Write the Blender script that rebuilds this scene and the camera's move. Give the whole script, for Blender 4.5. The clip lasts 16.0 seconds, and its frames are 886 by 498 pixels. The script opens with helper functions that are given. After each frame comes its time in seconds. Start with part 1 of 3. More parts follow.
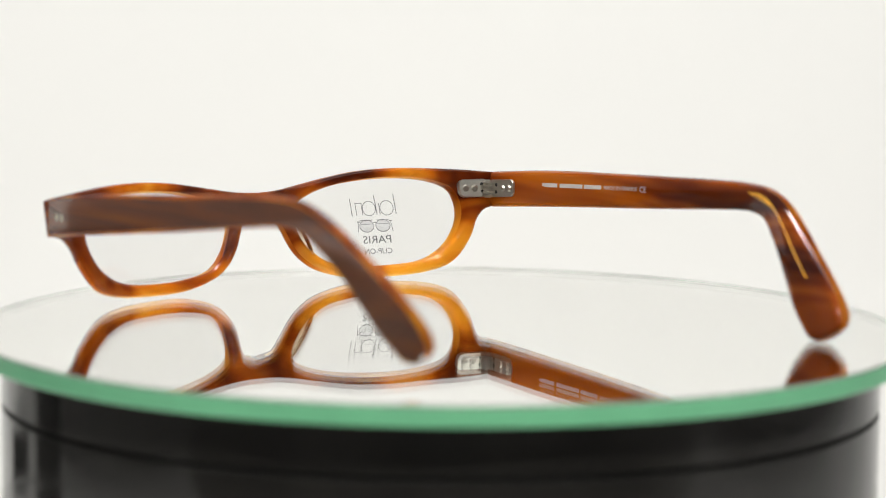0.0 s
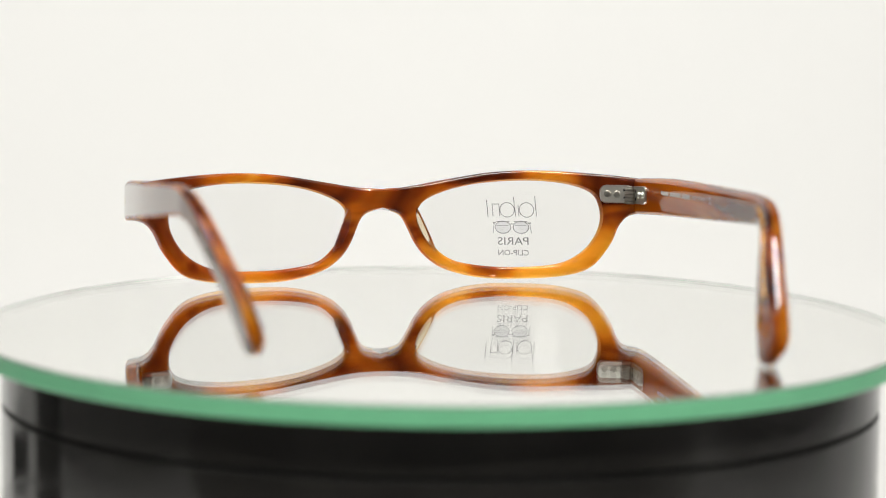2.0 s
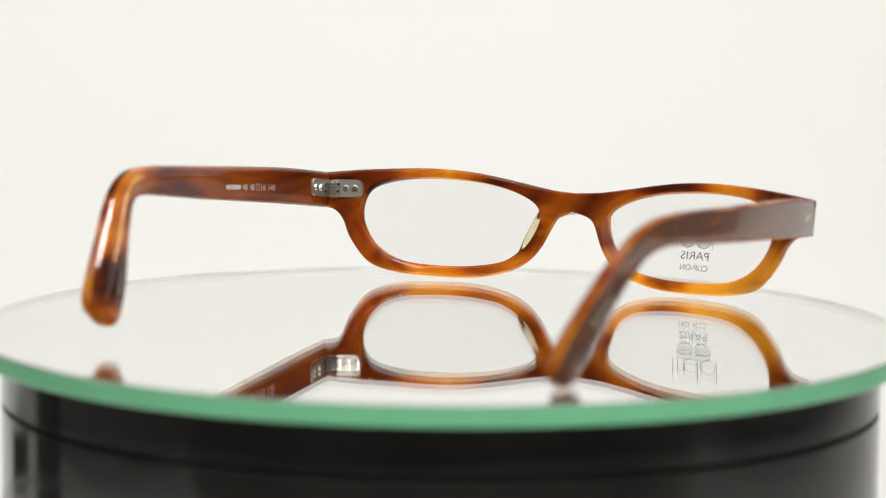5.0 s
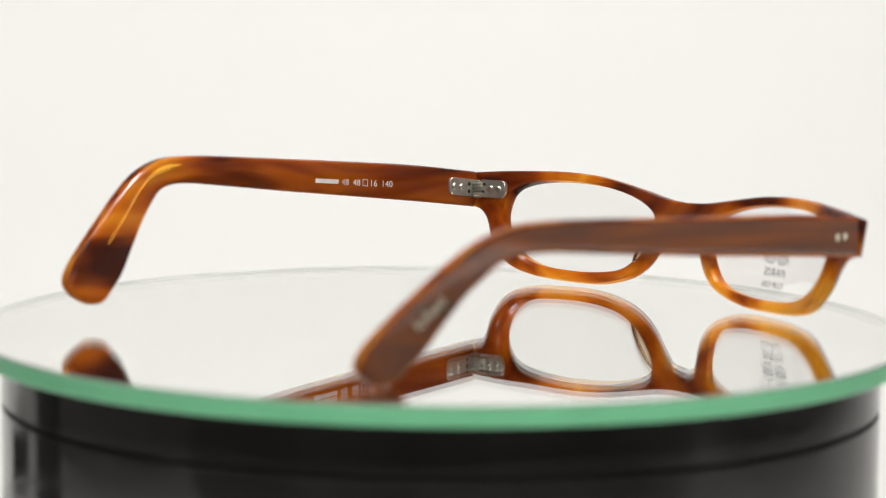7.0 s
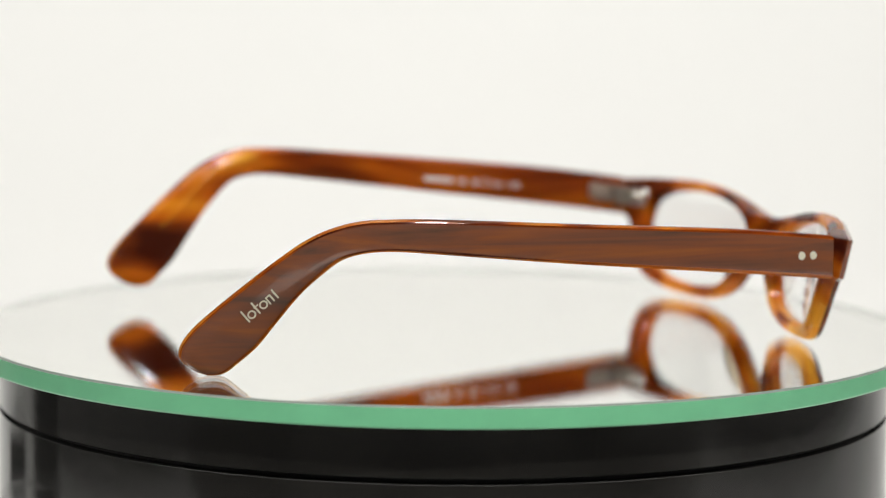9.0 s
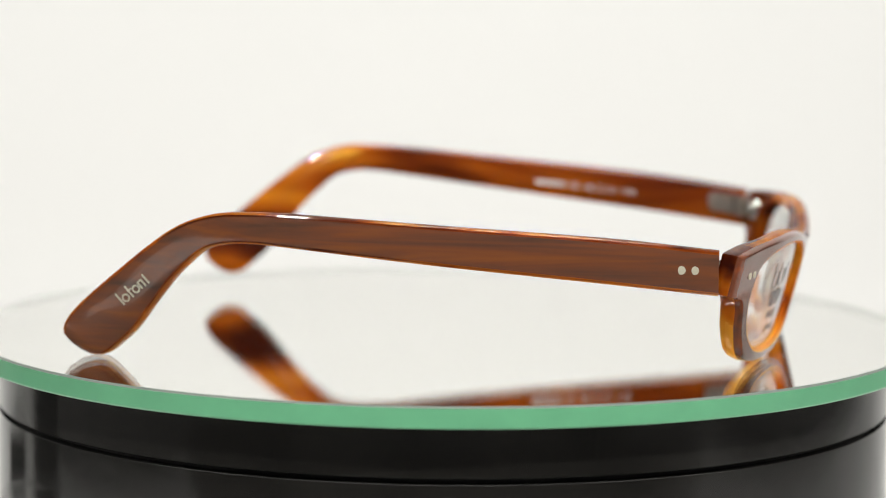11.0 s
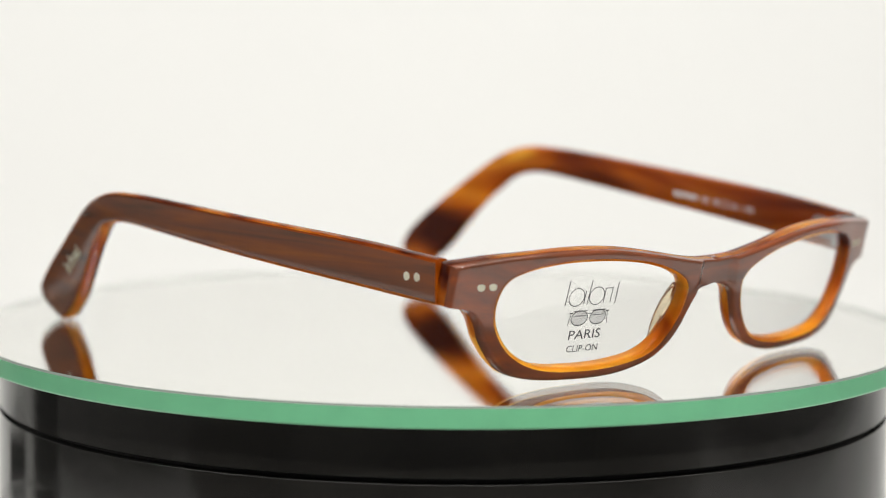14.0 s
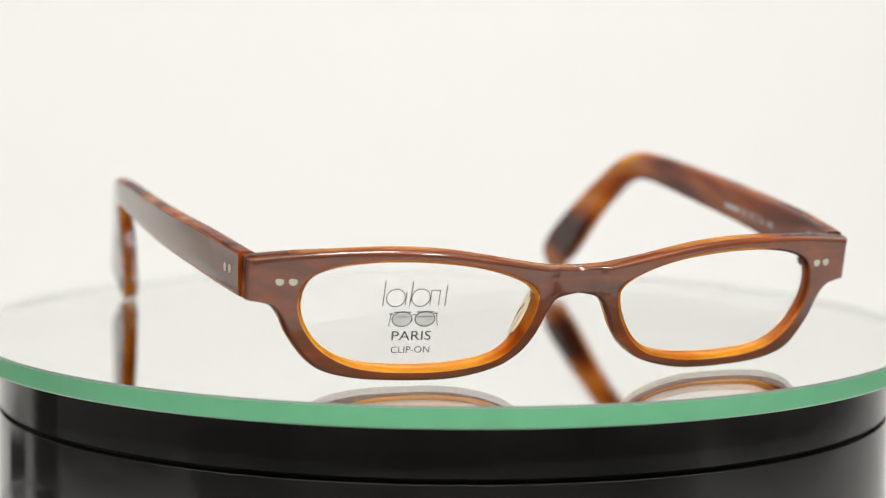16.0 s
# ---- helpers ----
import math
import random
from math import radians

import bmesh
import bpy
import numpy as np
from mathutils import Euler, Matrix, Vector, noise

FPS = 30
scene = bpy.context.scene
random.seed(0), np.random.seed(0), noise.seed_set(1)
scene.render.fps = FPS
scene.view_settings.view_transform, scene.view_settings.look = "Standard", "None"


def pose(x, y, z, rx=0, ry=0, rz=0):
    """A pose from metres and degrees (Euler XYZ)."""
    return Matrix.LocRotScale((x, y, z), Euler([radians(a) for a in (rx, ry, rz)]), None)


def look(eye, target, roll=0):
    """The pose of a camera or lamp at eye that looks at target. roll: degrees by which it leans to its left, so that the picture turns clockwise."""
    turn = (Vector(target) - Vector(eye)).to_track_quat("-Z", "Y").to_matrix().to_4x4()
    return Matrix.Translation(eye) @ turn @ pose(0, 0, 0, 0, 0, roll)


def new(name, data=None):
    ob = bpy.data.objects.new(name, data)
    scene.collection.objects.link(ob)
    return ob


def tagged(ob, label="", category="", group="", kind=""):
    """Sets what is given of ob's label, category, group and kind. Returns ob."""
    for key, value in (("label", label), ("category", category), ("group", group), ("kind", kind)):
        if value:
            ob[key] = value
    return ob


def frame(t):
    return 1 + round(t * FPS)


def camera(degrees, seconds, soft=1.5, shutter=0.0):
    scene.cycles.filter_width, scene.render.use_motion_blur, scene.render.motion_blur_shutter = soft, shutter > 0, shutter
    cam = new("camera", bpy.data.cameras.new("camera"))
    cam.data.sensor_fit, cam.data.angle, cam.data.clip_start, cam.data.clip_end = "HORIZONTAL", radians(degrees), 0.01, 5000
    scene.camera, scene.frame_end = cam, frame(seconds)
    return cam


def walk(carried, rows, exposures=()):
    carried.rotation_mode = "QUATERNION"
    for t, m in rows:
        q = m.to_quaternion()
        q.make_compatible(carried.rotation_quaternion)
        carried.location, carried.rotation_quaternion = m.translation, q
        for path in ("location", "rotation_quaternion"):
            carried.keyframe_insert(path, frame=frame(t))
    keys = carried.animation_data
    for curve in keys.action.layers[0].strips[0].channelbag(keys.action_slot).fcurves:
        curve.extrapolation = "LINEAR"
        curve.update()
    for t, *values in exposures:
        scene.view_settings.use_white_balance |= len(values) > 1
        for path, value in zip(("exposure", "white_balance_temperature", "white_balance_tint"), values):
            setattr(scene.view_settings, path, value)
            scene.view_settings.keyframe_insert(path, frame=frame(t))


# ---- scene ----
cam = camera(17.15, 16.0, soft=1.05)

# the camera stands on a tripod; when it refocuses at 7.7 s the picture breathes slightly
FAR_SET = look((0, -0.6775, 0.1006), (0.0002, 0.3224, -0.0216), 0.62)
NEAR_SET = look((0, -0.6700, 0.0981), (-0.0006, 0.3300, -0.0218), 0.62)
walk(cam, [(0, FAR_SET), (7.5, FAR_SET), (7.83, NEAR_SET), (16, NEAR_SET)])

# focus pull from the far half of the disc to its near half
focus_point = new("focus_point")
cam.data.dof.use_dof = True
cam.data.dof.focus_object = focus_point
cam.data.dof.aperture_fstop = 11.0

MM = 0.001
TURN0, SPEED = 59.21, -12.273      # degrees at the start, degrees a second

# ---------------------------------------------------------------- light
world = bpy.data.worlds.new("room_dark")
scene.world = world
world.use_nodes = True
world.node_tree.nodes["Background"].inputs["Color"].default_value = (0.9, 0.95, 1.0, 1)
world.node_tree.nodes["Background"].inputs["Strength"].default_value = 0.05
scene.view_settings.exposure = -0.2


def area_lamp(name, eye, target, size, power, color=(1.0, 0.985, 0.945), size_y=None):
    data = bpy.data.lights.new(name, "AREA")
    data.energy, data.size, data.color = power, size, color
    if size_y:
        data.shape, data.size_y = "RECTANGLE", size_y
    ob = new(name, data)
    ob.matrix_world = look(eye, target)
    return ob


area_lamp("softbox_overhead", (0.0, 0.05, 0.95), (0, 0.12, 0), 0.24, 6.2, size_y=0.2)
area_lamp("softbox_backdrop", (0.0, 0.05, 0.9), (0, 1.1, -0.05), 0.9, 3.4, (0.968, 0.995, 0.988), size_y=0.25)
area_lamp("spot_one", (-0.45, -0.75, 1.0), (0, 0, 0), 0.05, 10.0)
area_lamp("spot_two", (0.5, -0.8, 1.0), (0, 0, 0), 0.05, 15.5)
area_lamp("ceiling_panel", (-0.1, -2.2, 1.66), (-0.1, -2.2, 0), 0.28, 0.5, size_y=0.5)


# ---------------------------------------------------------------- materials
def material(name):
    m = bpy.data.materials.new(name)
    m.use_nodes = True
    return m, m.node_tree.nodes, m.node_tree.links, m.node_tree.nodes["Principled BSDF"]


def ramp(nodes, stops):
    r = nodes.new("ShaderNodeValToRGB")
    while len(r.color_ramp.elements) < len(stops):
        r.color_ramp.elements.new(0.5)
    for e, (p, c) in zip(r.color_ramp.elements, stops):
        e.position, e.color = p, (*c, 1)
    return r


def noise_tex(nodes, links, scale, stretch=(1, 1, 1), detail=3.0, rough=0.5, distort=0.0, grain=0.0):
    co = nodes.new("ShaderNodeTexCoord")
    mp = nodes.new("ShaderNodeMapping")
    mp.inputs["Scale"].default_value = stretch
    turn = nodes.new("ShaderNodeMapping")
    turn.inputs["Rotation"].default_value = (0, 0, radians(grain))
    links.new(co.outputs["Object"], turn.inputs["Vector"])
    n = nodes.new("ShaderNodeTexNoise")
    n.inputs["Scale"].default_value = scale
    n.inputs["Detail"].default_value = detail
    n.inputs["Roughness"].default_value = rough
    n.inputs["Distortion"].default_value = distort
    links.new(turn.outputs["Vector"], mp.inputs["Vector"])
    links.new(mp.outputs["Vector"], n.inputs["Vector"])
    return n


def bump(nodes, links, shader, tex, strength, distance):
    b = nodes.new("ShaderNodeBump")
    b.inputs["Strength"].default_value, b.inputs["Distance"].default_value = strength, distance
    links.new(tex.outputs["Fac"], b.inputs["Height"])
    links.new(b.outputs["Normal"], shader.inputs["Normal"])


def plain(name, color, rough=0.5, metal=0.0, vary=0.08, scale=300, relief=0.0):
    m, nodes, links, s = material(name)
    n = noise_tex(nodes, links, scale)
    r = ramp(nodes, [(0.3, [c * (1 - vary) for c in color]), (0.7, [min(1, c * (1 + vary)) for c in color])])
    links.new(n.outputs["Fac"], r.inputs["Fac"])
    links.new(r.outputs["Color"], s.inputs["Base Color"])
    s.inputs["Roughness"].default_value, s.inputs["Metallic"].default_value = rough, metal
    if relief:
        bump(nodes, links, s, n, 0.3, relief)
    return m


def tortoise(name, stretch, bands, rise, lift, share, contrast=1.0):
    """Amber acetate with dark brown clouds, light passing into it."""
    m, nodes, links, s = material(name)
    big = noise_tex(nodes, links, 75, stretch, 2.5, 0.5, 0.6, 22.4)
    # broad light and dark bands of the acetate sheet under the clouds
    co, turn, parts = nodes.new("ShaderNodeTexCoord"), nodes.new("ShaderNodeMapping"), nodes.new("ShaderNodeSeparateXYZ")
    turn.inputs["Rotation"].default_value = (0, 0, radians(22.4))
    links.new(co.outputs["Object"], turn.inputs["Vector"])
    links.new(turn.outputs["Vector"], parts.inputs["Vector"])

    def calc(op, a, b, c=None):
        n = nodes.new("ShaderNodeMath")
        n.operation = op
        for k, v in enumerate((a, b, c)):
            if v is None:
                continue
            if isinstance(v, (int, float)):
                n.inputs[k].default_value = v
            else:
                links.new(v, n.inputs[k])
        return n.outputs[0]

    across = calc("ABSOLUTE", calc("SUBTRACT", parts.outputs["X"], 0.001), None)
    band = calc("COSINE", calc("MULTIPLY", across, 2 * math.pi / 0.039), None)
    cloud = calc("MULTIPLY_ADD", big.outputs["Fac"], contrast, 0.5 - 0.5 * contrast)
    value = calc("MULTIPLY_ADD", band, bands, cloud)
    value = calc("MULTIPLY_ADD", calc("SUBTRACT", 0.015, parts.outputs["Z"]), rise, value)
    value = calc("ADD", value, lift)
    r = ramp(nodes, [(0.36, (0.040, 0.007, 0.003)), (0.46, (0.15, 0.026, 0.004)), (0.56, (0.38, 0.080, 0.004)), (0.70, (0.78, 0.27, 0.014))])
    links.new(value, r.inputs["Fac"])
    links.new(r.outputs["Color"], s.inputs["Base Color"])
    s.inputs["Roughness"].default_value = 0.05
    s.inputs["IOR"].default_value = 1.49
    s.inputs["Coat Weight"].default_value = 0.8
    s.inputs["Coat Roughness"].default_value = 0.02
    fine = noise_tex(nodes, links, 700, (1, 1, 1), 2.0)
    bump(nodes, links, s, fine, 0.02, 0.0001)
    t = nodes.new("ShaderNodeBsdfTranslucent")
    glow = ramp(nodes, [(0.36, (0.16, 0.040, 0.014)), (0.46, (0.52, 0.16, 0.030)), (0.56, (0.90, 0.42, 0.06)), (0.70, (1.0, 0.72, 0.20))])
    links.new(value, glow.inputs["Fac"])
    links.new(glow.outputs["Color"], t.inputs["Color"])
    mix = nodes.new("ShaderNodeMixShader")
    mix.inputs["Fac"].default_value = share
    links.new(s.outputs["BSDF"], mix.inputs[1])
    links.new(t.outputs["BSDF"], mix.inputs[2])
    links.new(mix.outputs["Shader"], nodes["Material Output"].inputs["Surface"])
    return m


def laminate(name, stretch, warm):
    """Opaque brown outer layer of the acetate, streaked along the sheet."""
    m, nodes, links, s = material(name)
    n = noise_tex(nodes, links, 420, stretch, 4.0, 0.55, 0.4, 22.4)
    r = ramp(nodes, [(p, (c[0] * warm, c[1] / warm ** 0.5, c[2] / warm ** 1.5)) for p, c in ((0.28, (0.080, 0.043, 0.029)), (0.44, (0.130, 0.052, 0.029)), (0.56, (0.172, 0.058, 0.026)), (0.72, (0.235, 0.076, 0.022)))])
    links.new(n.outputs["Fac"], r.inputs["Fac"])
    links.new(r.outputs["Color"], s.inputs["Base Color"])
    s.inputs["Roughness"].default_value = 0.14
    s.inputs["IOR"].default_value = 1.49
    s.inputs["Coat Weight"].default_value = 0.55
    s.inputs["Coat Roughness"].default_value = 0.05
    fine = noise_tex(nodes, links, 900, (1, 1, 1), 2.0)
    bump(nodes, links, s, fine, 0.05, 0.0002)
    return m


TORTOISE_FRONT = tortoise("tortoise_acetate_front", (0.55, 1, 0.9), 0.05, 2.6, 0.045, 0.58, 1.15)
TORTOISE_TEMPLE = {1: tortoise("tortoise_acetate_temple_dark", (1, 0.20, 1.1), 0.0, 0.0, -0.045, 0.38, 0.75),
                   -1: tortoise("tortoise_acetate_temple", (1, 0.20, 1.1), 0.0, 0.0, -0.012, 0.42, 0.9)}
# lightened acetate for edge walls: glow of light along the sheet, as colour
AMBER_RIM = tortoise("amber_acetate_edge_glow", (0.55, 0.6, 0.9), 0.03, 1.2, 0.10, 0.68)
BROWN_FRONT = laminate("brown_acetate_front", (0.08, 0.6, 0.5), 1.22)
BROWN_TEMPLE = laminate("brown_acetate_temple", (1, 0.04, 0.8), 1.0)
NICKEL = plain("nickel_silver", (0.62, 0.60, 0.54), 0.28, 1.0, 0.06, 900, 0.0001)
RIVET = plain("rivet_metal", (0.70, 0.68, 0.54), 0.3, 0.35, 0.05, 900)
SLOT = plain("slot_black", (0.02, 0.02, 0.02), 0.6)
PRINT = plain("print_grey", (0.06, 0.06, 0.065), 0.6)
PRINT_PALE = plain("print_pale_grey", (0.22, 0.22, 0.24), 0.7)
_n, _l = PRINT_PALE.node_tree.nodes, PRINT_PALE.node_tree.links
_t, _x = _n.new("ShaderNodeBsdfTransparent"), _n.new("ShaderNodeMixShader")
_x.inputs["Fac"].default_value = 0.62
_l.new(_n["Principled BSDF"].outputs["BSDF"], _x.inputs[1])
_l.new(_t.outputs["BSDF"], _x.inputs[2])
_l.new(_x.outputs["Shader"], _n["Material Output"].inputs["Surface"])
WHITE_INK = plain("white_ink", (0.60, 0.57, 0.52), 0.5)
GOLD_INK = plain("pale_gold_foil", (0.66, 0.62, 0.48), 0.35, 0.4)
CORE = plain("core_amber", (0.72, 0.33, 0.03), 0.2, 0.0, 0.2, 250)


def clear(name, color, ior, rough=0.0):
    m, nodes, links, s = material(name)
    s.inputs["Base Color"].default_value = (*color, 1)
    s.inputs["Transmission Weight"].default_value = 1.0
    s.inputs["IOR"].default_value = ior
    n = noise_tex(nodes, links, 40, (1, 1, 1), 3.0)
    r = ramp(nodes, [(0.45, (rough, rough, rough)), (0.8, (rough + 0.012,) * 3)])
    links.new(n.outputs["Fac"], r.inputs["Fac"])
    links.new(r.outputs["Color"], s.inputs["Roughness"])
    return m


LENS = clear("demo_lens_clear", (0.985, 0.985, 0.98), 1.49)
PAD = clear("clear_pad_acetate", (0.93, 0.80, 0.58), 1.49, 0.06)
PLATE = clear("float_glass", (1.0, 1.0, 0.995), 1.52)

SILVER, _n, _l, _s = material("mirror_silver")
_s.inputs["Base Color"].default_value = (0.995, 1.0, 0.98, 1)
_s.inputs["Metallic"].default_value, _s.inputs["Roughness"].default_value = 1.0, 0.0



def lit_through(m, share, color):
    """Lets part of the light pass through a thin coloured surface."""
    nodes, links = m.node_tree.nodes, m.node_tree.links
    s = nodes["Principled BSDF"]
    t = nodes.new("ShaderNodeBsdfTranslucent")
    t.inputs["Color"].default_value = (*color, 1)
    mix = nodes.new("ShaderNodeMixShader")
    mix.inputs["Fac"].default_value = share
    links.new(s.outputs["BSDF"], mix.inputs[1])
    links.new(t.outputs["BSDF"], mix.inputs[2])
    links.new(mix.outputs["Shader"], nodes["Material Output"].inputs["Surface"])
    return m


EDGE = lit_through(plain("ground_green_glass_edge", (0.15, 0.47, 0.25), 0.35, 0.0, 0.05, 160), 0.12, (0.80, 0.97, 0.88))
# plain white standing in for the brightness seen through the far edge
EDGE_PALE = plain("pale_edge_white", (0.90, 0.91, 0.89), 0.5, 0.0, 0.02, 160)
CHAMFER = plain("chamfer_grey_glass", (0.17, 0.20, 0.175), 0.2, 0.0, 0.05, 160)
BLACK = plain("black_gloss_plastic", (0.011, 0.0105, 0.0095), 0.09, 0.0, 0.3, 60, 0.0001)
# dust and wiping marks dull the gloss of the drum in patches
_n, _l, _s = BLACK.node_tree.nodes, BLACK.node_tree.links, BLACK.node_tree.nodes["Principled BSDF"]
_w = noise_tex(_n, _l, 28, (1, 1, 2.2), 5.0, 0.6, 1.2)
_r = ramp(_n, [(0.35, (0.05, 0.05, 0.05)), (0.62, (0.15, 0.15, 0.15)), (0.80, (0.30, 0.30, 0.30))])
_l.new(_w.outputs["Fac"], _r.inputs["Fac"])
_l.new(_r.outputs["Color"], _s.inputs["Roughness"])
BLACK_MATT = plain("black_matt_plastic", (0.008, 0.008, 0.008), 0.5, 0.0, 0.2, 80)
PAPER = plain("white_backdrop_paper", (0.87, 0.865, 0.85), 0.75, 0.0, 0.002, 3, 0.0001)
WALL = plain("grey_room_paint", (0.52, 0.51, 0.50), 0.8, 0.0, 0.05, 4)
FLOOR = plain("grey_floor", (0.16, 0.15, 0.14), 0.6, 0.0, 0.15, 5)
TABLE = plain("grey_table_top", (0.12, 0.115, 0.11), 0.55, 0.0, 0.12, 12)


# ---------------------------------------------------------------- mesh helpers
def part(name, bm, mats, parent=None, label="", smooth=True, sharp=35):
    """Links a bmesh (in millimetres) as one mesh object, under a thing or a part."""
    bmesh.ops.scale(bm, vec=(MM, MM, MM), verts=bm.verts)
    bmesh.ops.recalc_face_normals(bm, faces=bm.faces)
    mesh = bpy.data.meshes.new(name)
    bm.to_mesh(mesh)
    bm.free()
    for m in mats if isinstance(mats, (list, tuple)) else [mats]:
        mesh.materials.append(m)
    if smooth:
        mesh.shade_smooth()
        mesh.set_sharp_from_angle(angle=radians(sharp))
    ob = new(name, mesh)
    if parent:
        ob.parent = parent
    return tagged(ob, label)


def spline(points, steps, closed=False):
    """Catmull-Rom curve through control points of any width."""
    p = [np.array(q, float) for q in points]
    n = len(p)
    out = []
    for i in range(n if closed else n - 1):
        a, b = p[i], p[(i + 1) % n]
        z = p[i - 1] if closed or i > 0 else 2 * a - b
        c = p[(i + 2) % n] if closed or i < n - 2 else 2 * b - a
        for k in range(steps):
            t = k / steps
            out.append(0.5 * (2 * a + (b - z) * t + (2 * z - 5 * a + 4 * b - c) * t * t + (3 * a - z - 3 * b + c) * t ** 3))
    if not closed:
        out.append(p[-1])
    return out


def rings(bm, loops, close=True, mat=None, caps=False):
    """Skins a list of vertex loops; mat(j) gives the material of the strip after point j."""
    made = [[bm.verts.new(v) for v in loop] for loop in loops]
    m = len(made[0])
    for a, b in zip(made, made[1:]):
        for j in range(m if close else m - 1):
            f = bm.faces.new((a[j], a[(j + 1) % m], b[(j + 1) % m], b[j]))
            f.material_index = mat(j) if mat else 0
    if caps:
        bm.faces.new(made[0])
        bm.faces.new(made[-1])
    return made


def lathe(bm, profile, n=128, mat=None):
    """Turns a profile of (radius, height) round the z axis."""
    loops = []
    for i in range(n):
        a = 2 * math.pi * i / n
        loops.append([(r * math.cos(a), r * math.sin(a), z) for r, z in profile])
    loops.append(loops[0])
    rings(bm, loops, close=False, mat=mat)
    bmesh.ops.remove_doubles(bm, verts=bm.verts, dist=1e-5)


def box(bm, x0, y0, z0, x1, y1, z1, bevel=0.0):
    r = bmesh.ops.create_cube(bm, size=1)
    bmesh.ops.scale(bm, vec=(x1 - x0, y1 - y0, z1 - z0), verts=r["verts"])
    bmesh.ops.translate(bm, vec=((x0 + x1) / 2, (y0 + y1) / 2, (z0 + z1) / 2), verts=r["verts"])
    if bevel:
        es = list({e for v in r["verts"] for e in v.link_edges})
        bmesh.ops.bevel(bm, geom=es, offset=bevel, segments=3, profile=0.5, affect="EDGES")


# ---------------------------------------------------------------- the room
def room():
    bm = bmesh.new()
    box(bm, -2000, -2600, -960, 2000, 2000, -900)
    tagged(part("floor", bm, FLOOR, smooth=False), "dark grey studio floor", "floor", kind="structure")
    bm = bmesh.new()
    box(bm, -2000, -2600, 1700, 2000, 2000, 1760)
    tagged(part("ceiling", bm, WALL, smooth=False), "plain grey studio ceiling", "ceiling", kind="structure")
    for name, b in (("wall_north", (-2000, 2000, -900, 2000, 2060, 1700)), ("wall_south", (-2000, -2660, -900, 2000, -2600, 1700)),
                    ("wall_west", (-2060, -2600, -900, -2000, 2000, 1700)), ("wall_east", (2000, -2600, -900, 2060, 2000, 1700))):
        bm = bmesh.new()
        box(bm, *b)
        tagged(part(name, bm, WALL, smooth=False), "plain grey painted studio wall", "wall", kind="structure")
    # table under the backdrop
    table = new("studio_table")
    tagged(table, "grey plain studio table under the paper backdrop", "table")
    bm = bmesh.new()
    box(bm, -1250, -1100, -280, 1400, 1300, -252, 4)
    part("tabletop", bm, TABLE, table)
    for x in (-1190, 1340):
        for y in (-1040, 1240):
            bm = bmesh.new()
            box(bm, x - 25, y - 25, -899, x + 25, y + 25, -281, 3)
            part("leg", bm, TABLE, table)
    # black board beside the drum, seen mirrored in its gloss
    board = new("black_board")
    board.location, board.rotation_euler = (-0.79, 0.35, -0.2495), (0, 0, radians(62))
    tagged(board, "low black foam board standing on the white paper", "board")
    bm = bmesh.new()
    box(bm, -100, -2.5, 0.3, 100, 2.5, 122, 0.6)
    part("panel", bm, BLACK_MATT, board)
    for x in (-50, 50):
        bm = bmesh.new()
        box(bm, x - 3, -30, 0.2, x + 3, 30, 12, 1)
        part("foot", bm, BLACK_MATT, board)
    white = new("white_board")
    white.location, white.rotation_euler = (-0.91, 0.72, -0.2495), (0, 0, radians(112))
    tagged(white, "tall white foam reflector board standing on the paper", "board")
    bm = bmesh.new()
    box(bm, -310, -3, 0.3, 310, 3, 560, 0.8)
    part("panel", bm, PAPER, white)
    for x in (-180, 180):
        bm = bmesh.new()
        box(bm, x - 4, -40, 0.2, x + 4, 40, 14, 1)
        part("foot", bm, PAPER, white)
    bm = bmesh.new()
    box(bm, -120, -20, 0.3, 120, 20, 44, 2)
    low = tagged(part("black_box", bm, BLACK_MATT), "low black box on the white paper", "box")
    low.location, low.rotation_euler = (-0.76, 0.73, -0.2495), (0, 0, radians(41))
    # seamless paper sweep: floor, curve, wall
    bm = bmesh.new()
    prof = [(-560, -251), (300, -251), (960, -251)]
    for i in range(1, 13):
        a = math.pi / 2 * i / 12
        prof.append((960 + 140 * math.sin(a), -251 + 140 * (1 - math.cos(a))))
    prof += [(1100, 200), (1100, 1400)]
    back = [(y + 1.0, z - (0.9 if z < 0 else 0)) for y, z in reversed(prof)]
    loops = [[(x, y, z) for y, z in prof + back] for x in (-1150, -500, 0, 600, 1250)]
    rings(bm, loops, caps=True)
    tagged(part("backdrop", bm, PAPER), "seamless white paper sweep, evenly lit", "backdrop", kind="structure")


room()


